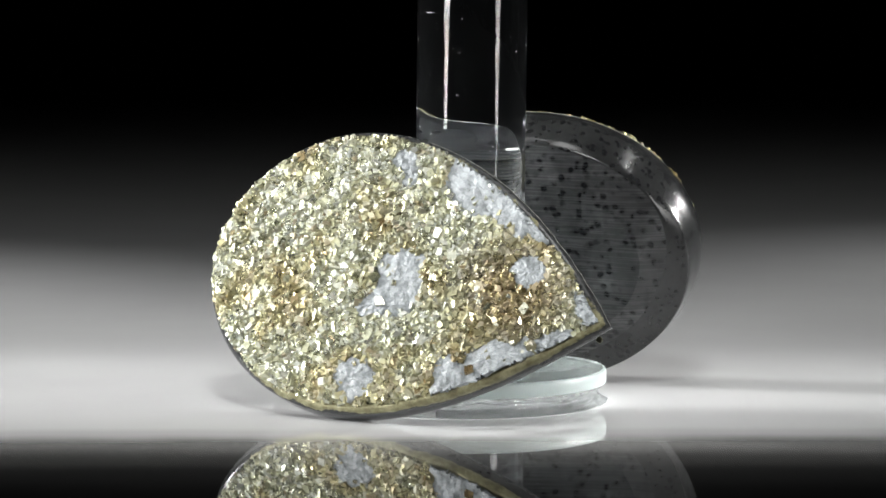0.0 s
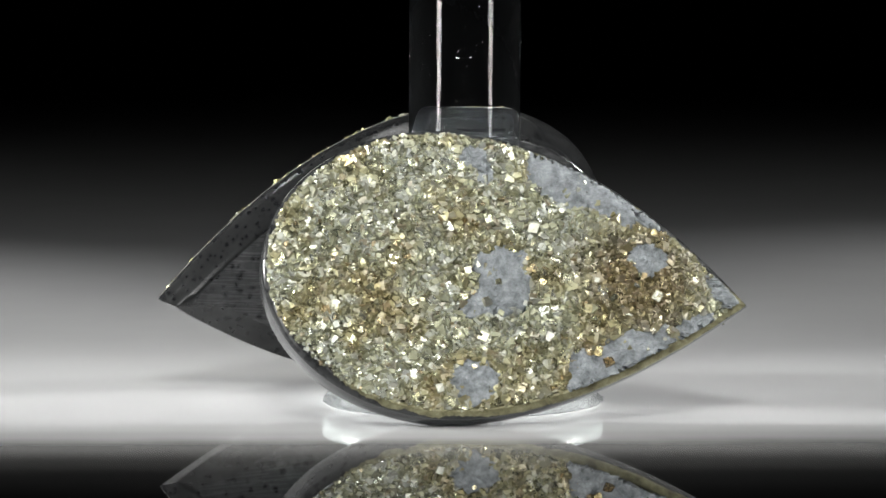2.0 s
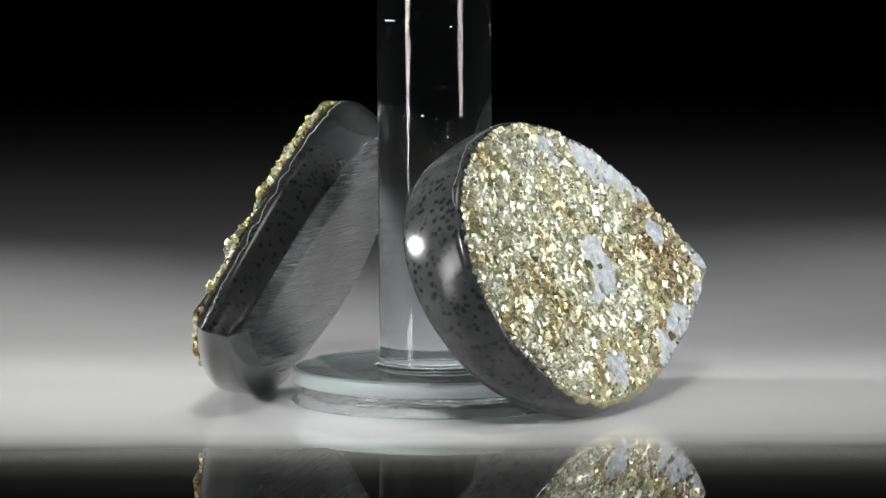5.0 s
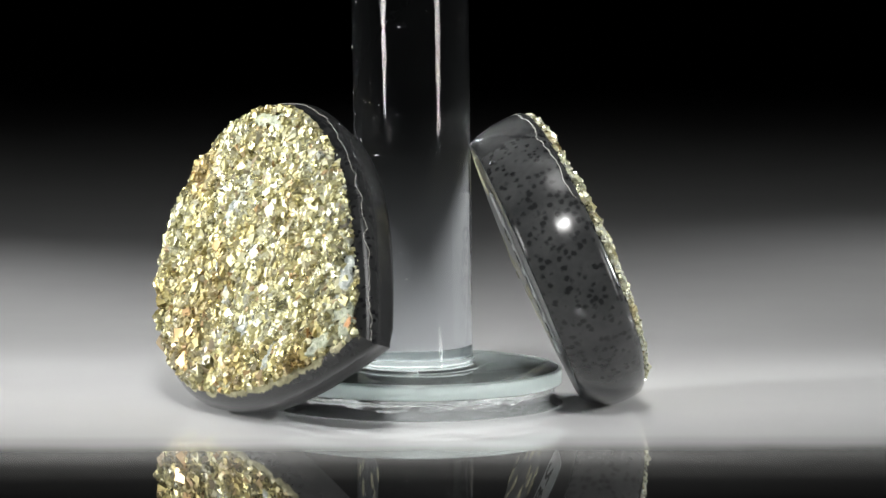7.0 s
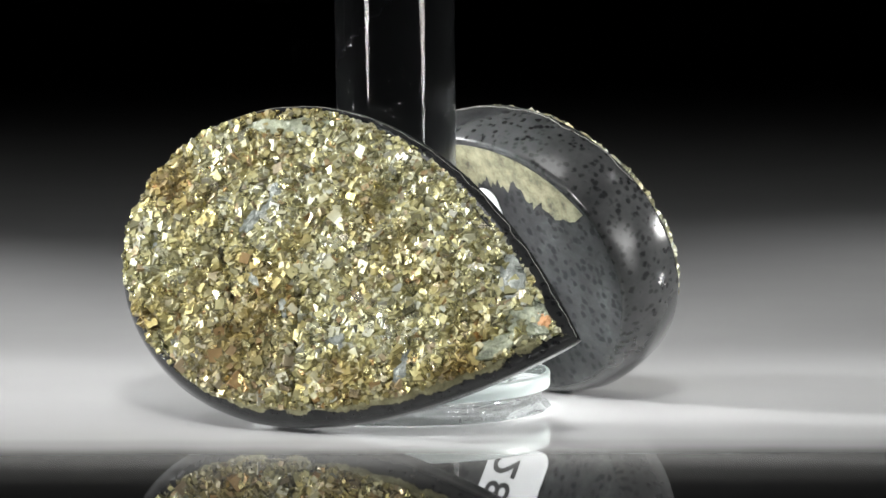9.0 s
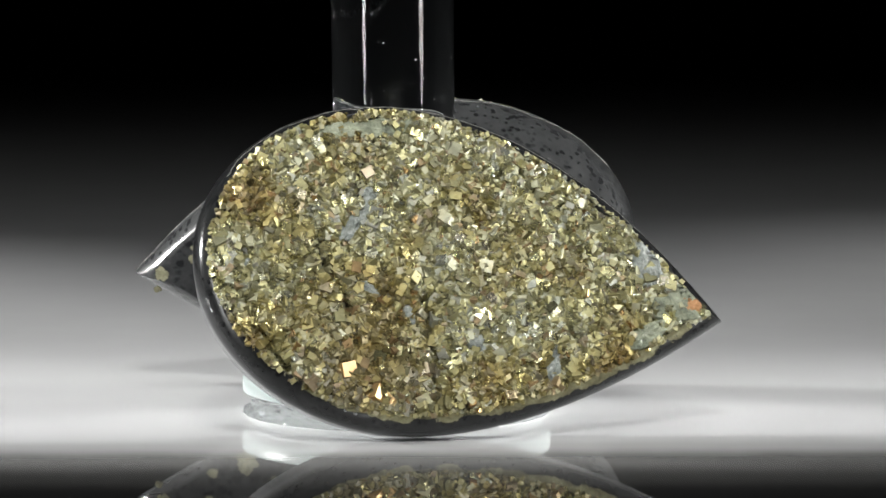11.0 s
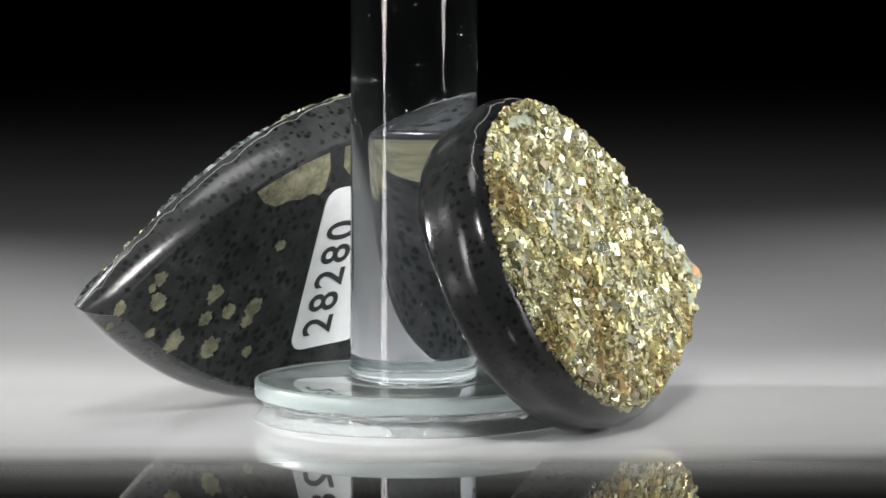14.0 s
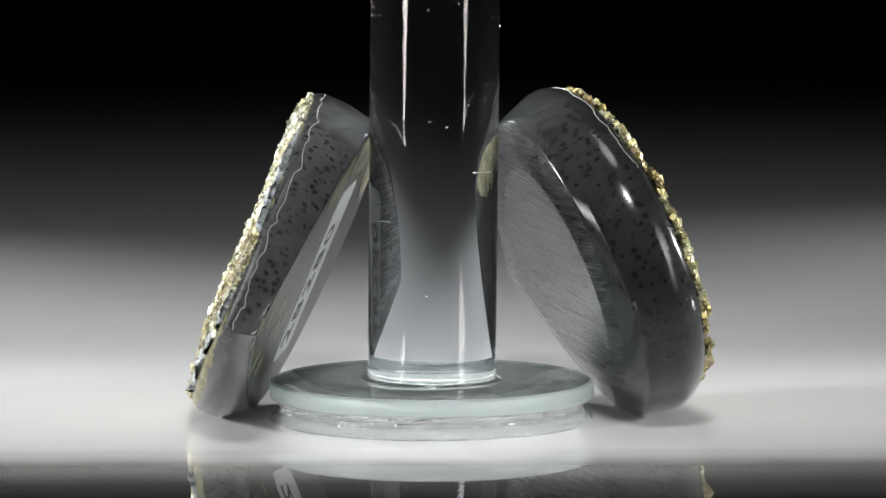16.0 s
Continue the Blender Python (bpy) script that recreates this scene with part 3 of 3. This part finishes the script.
stone_a = stone(STONE_A, "pyrite_stone", "drop-shaped pale gold pyrite druse with large grey quartz patches", PATCHES_A, 11, (PYRITE_A, PYRITE_A1), (20000, 295), STONE_PALE_RIM, (0.43, 0.42, 0.95))
stone_b = stone(STONE_B, "pyrite_stone", "drop-shaped bronze gold pyrite druse with few small pale patches", PATCHES_B, 47, (PYRITE_B, PYRITE_B1), (18000, 290), STONE_THIN_RIM, (0.47, 0.42, 1.05))


COPPER = plain("copper_tarnish", (0.60, 0.41, 0.20), 0.3, 0.75)
for k, (u, v, size) in enumerate([(-10.7, -1.3, 1.2), (-8.5, -3.4, 1.3), (-7.5, -3.9, 1.0)]):
    cube = new("crystal", crystal_meshes(COPPER, 60 + k)[k])
    cube.parent = stone_b
    cube.matrix_basis = Matrix.LocRotScale((u * MM, v * MM, (STONE_B.face(u, v) + 0.05) * MM), Euler((0.3 + 0.4 * k, 0.25, 0.2 + k)), (size, size, size))
    tagged(cube, "copper-tarnished pyrite cube")


def back_of_a(u):
    return -STONE_A.depth(u)


for i, (u, v, r) in enumerate([(23.8, 4.0, 0.62), (16.7, 0.8, 0.95), (13.8, 4.9, 0.72), (12.4, 0.0, 0.95), (8.1, -0.6, 0.5), (19.9, 4.4, 0.8), (20.4, 6.5, 0.65), (14.0, 2.7, 0.62),
                               (11.6, 3.2, 0.62), (9.0, 3.4, 0.8), (9.2, 2.2, 0.6), (19.6, 1.6, 0.45), (24.2, 2.5, 0.3), (8.4, 9.0, 0.5), (21.0, 5.7, 0.4)]):
    blotch(u - 0.6, v + 0.2, r, i * 2.3, stone_a, back_of_a, MASSIVE, "flat cut fleck of pyrite")
def vein(first, last, seed):
    """A cut band of pyrite along the upper edge of the sawn back, with a ragged lower limit."""
    edge = [i for i, (u, v) in enumerate(STONE_A.outline(1.1)) if i < 120 and last < u < first]
    upper = [STONE_A.outline(1.15)[i] for i in edge]
    lower = []
    for i in edge:
        u, v = STONE_A.outline(1.15)[i]
        deep = 3.2 + 1.3 * noise.noise((u * 0.5, seed, 0)) + 1.0 * noise.noise((u * 1.9, seed, 2)) + 0.6 * noise.noise((u * 5.0, seed, 4))
        end = min(1, 0.35 + 0.5 * min(first - u, u - last))
        lower.append(STONE_A.outline(1.15 + deep * end)[i])
    rim = upper + lower[::-1]
    bm = loft([[(u * MM, v * MM, (back_of_a(u) + 0.05) * MM) for u, v in rim], [(u * MM, v * MM, (back_of_a(u) - 0.03) * MM) for u, v in rim]], smooth=False)
    bmesh.ops.triangulate(bm, faces=[f for f in bm.faces if len(f.verts) > 4])
    part("pyrite_vein", bm, MASSIVE, stone_a, "flat cut band of pyrite")


vein(12.6, 5.4, 3.0)
vein(4.7, -13.5, 8.0)


def sticker(parent):
    """White label with rounded corners, its number read upwards along the back."""
    u0, u1, v0, v1, r = -3.7, 3.7, -7.4, 7.4, 1.3
    cs, sn = math.cos(radians(-7)), math.sin(radians(-7))
    ring = []
    for cu, cv, a0 in ((u1 - r, v1 - r, 0), (u0 + r, v1 - r, 90), (u0 + r, v0 + r, 180), (u1 - r, v0 + r, 270)):
        for k in range(7):
            a = radians(a0 + 15 * k)
            x, y = cu + r * math.cos(a), cv + r * math.sin(a)
            ring.append((-0.2 + x * cs - y * sn, 7.1 + x * sn + y * cs))
    lift = lambda u, h: (back_of_a(u) - h) * MM
    bm = loft([[(u * MM, v * MM, lift(u, 0.0)) for u, v in ring], [(u * MM, v * MM, lift(u, 0.09)) for u, v in ring]], smooth=False)
    label = part("sticker", bm, PAPER, parent, "white paper sticker with a printed number")
    tilt = Matrix(((0, 1, 0), (1, 0, 0), (0, 0, -1))).to_4x4()
    slant = Matrix(((1, 0, 0, 0), (0, 1, 0, 0), (STONE_A.slope, 0, 1, 0), (0, 0, 0, 1)))
    for k, figure in enumerate("28280"):
        text = bpy.data.curves.new("digit", "FONT")
        text.body, text.size, text.offset, text.extrude = figure, 4.3 * MM, 0.05 * MM, 0.012 * MM
        text.align_x, text.align_y = "CENTER", "CENTER"
        tmp = bpy.data.objects.new("digit", text)
        scene.collection.objects.link(tmp)
        bpy.context.view_layer.update()
        me = bpy.data.meshes.new_from_object(tmp.evaluated_get(bpy.context.evaluated_depsgraph_get()))
        bpy.data.objects.remove(tmp)
        me.transform(Matrix.Translation((0, 0, lift(0, 0.12))) @ slant @ pose(0.75 * MM, 6.0 * MM, 0, 0, 0, -7) @ tilt @ pose((k - 2) * 2.2 * MM, 0, 0) @ Matrix.Diagonal((0.86, 1, 1, 1)))
        me.materials.clear()
        me.materials.append(INK)
        digit = new("digit", me)
        digit.parent = label
        tagged(digit, "black printed digit " + figure)


sticker(stone_a)


# ---- display stand ----
def display_stand():
    root = new("display_stand")
    root.empty_display_size = 0.01
    tagged(root, "clear acrylic rod standing on a greenish glass disc", "display stand")
    rod = lathe([(r * MM, z * MM) for r, z in ((5.45, 3.125), (5.30, 3.15), (5.15, 3.22), (5.06, 3.32), (5.02, 3.42), (5.0, 3.55), (5.0, 4.5), (5.0, 60), (5.0, 119), (5.0, 119.8), (4.95, 119.95), (4.8, 120))], 128, open_first=True)
    bmesh.ops.transform(rod, matrix=Matrix.Translation((0, 0, 3.4 * MM)) @ Euler((radians(-0.3), radians(0.74), 0)).to_matrix().to_4x4() @ Matrix.Translation((0, 0, -3.4 * MM)), verts=rod.verts)
    part("rod", rod, ACRYLIC, root, "clear acrylic rod with faint scratches")
    disc = [(5.0, 1.74), (12.3, 1.74), (12.45, 1.76), (12.55, 1.81), (12.6, 1.9), (12.6, 2.92), (12.55, 3.03), (12.45, 3.09), (12.3, 3.125), (9.0, 3.125), (5.45, 3.125)]
    bm = lathe([(r * MM, z * MM) for r, z in disc], 160, open_last=True)
    for f in bm.faces:
        c = f.calc_center_median()
        if math.hypot(c.x, c.y) > 12.35 * MM:
            f.material_index = 1
    part("glass_disc", bm, [GLASS, FROSTED], root, "greenish glass disc with a ground edge")
    glue = [(12.55, 0.0), (12.65, 0.10), (12.5, 0.24), (12.2, 0.42), (11.95, 0.62), (11.8, 0.84), (11.9, 0.98), (11.75, 1.15), (11.9, 1.33), (12.0, 1.45), (11.9, 1.58), (12.0, 1.70)]
    bm = lathe([(r * MM, z * MM) for r, z in glue], 320)
    for v in bm.verts:
        if v.co.z > 0.05 * MM:
            k = 1 + 0.020 * noise.noise((v.co.x * 420, v.co.y * 420, v.co.z * 1500)) + 0.014 * noise.noise((v.co.x * 1300, v.co.y * 1300, v.co.z * 3000))
            lift = 0.10 * noise.noise((v.co.x * 500, v.co.y * 500, 3)) if 0.2 * MM < v.co.z < 1.6 * MM else 0
            v.co.x, v.co.y, v.co.z = v.co.x * k, v.co.y * k, v.co.z + lift * MM
    part("glue", bm, GLUE, root, "clear rough layer of glue")
    specks = bmesh.new()
    rnd = random.Random(5)
    for i in range(170):
        a, z = rnd.uniform(0, 6.283), 6 + 40 * rnd.random()
        size = 0.022 * MM * rnd.lognormvariate(0, 0.5)
        up = rnd.choice((1, 1, 1, 1.8))
        lean = (z - 3.4) * MM
        m = Matrix.Translation((5.005 * MM * math.cos(a) + 0.0129 * lean, 5.005 * MM * math.sin(a) + 0.0052 * lean, z * MM)) @ Matrix.Diagonal((size, size, size * up, 1))
        bmesh.ops.create_icosphere(specks, subdivisions=1, radius=1, matrix=m)
    tagged(part("dust", specks, LINT, root, "white dust specks"), kind="stuff")
    for glass in root.children:
        glass.visible_shadow = False
    return root


stand = display_stand()
STAND_HOME = pose(2.52 * MM, -0.40 * MM, 0)


def motions():
    """The pair and the stand turn together about the upright axis."""
    times = [0.5 * k for k in range(33)]
    for thing, home in ((stone_a, STONE_A.home), (stone_b, STONE_B.home), (stand, STAND_HOME)):
        walk(thing, [(t, pose(0, 0, 0, 0, 0, 18.815 * t) @ home) for t in times])


motions()
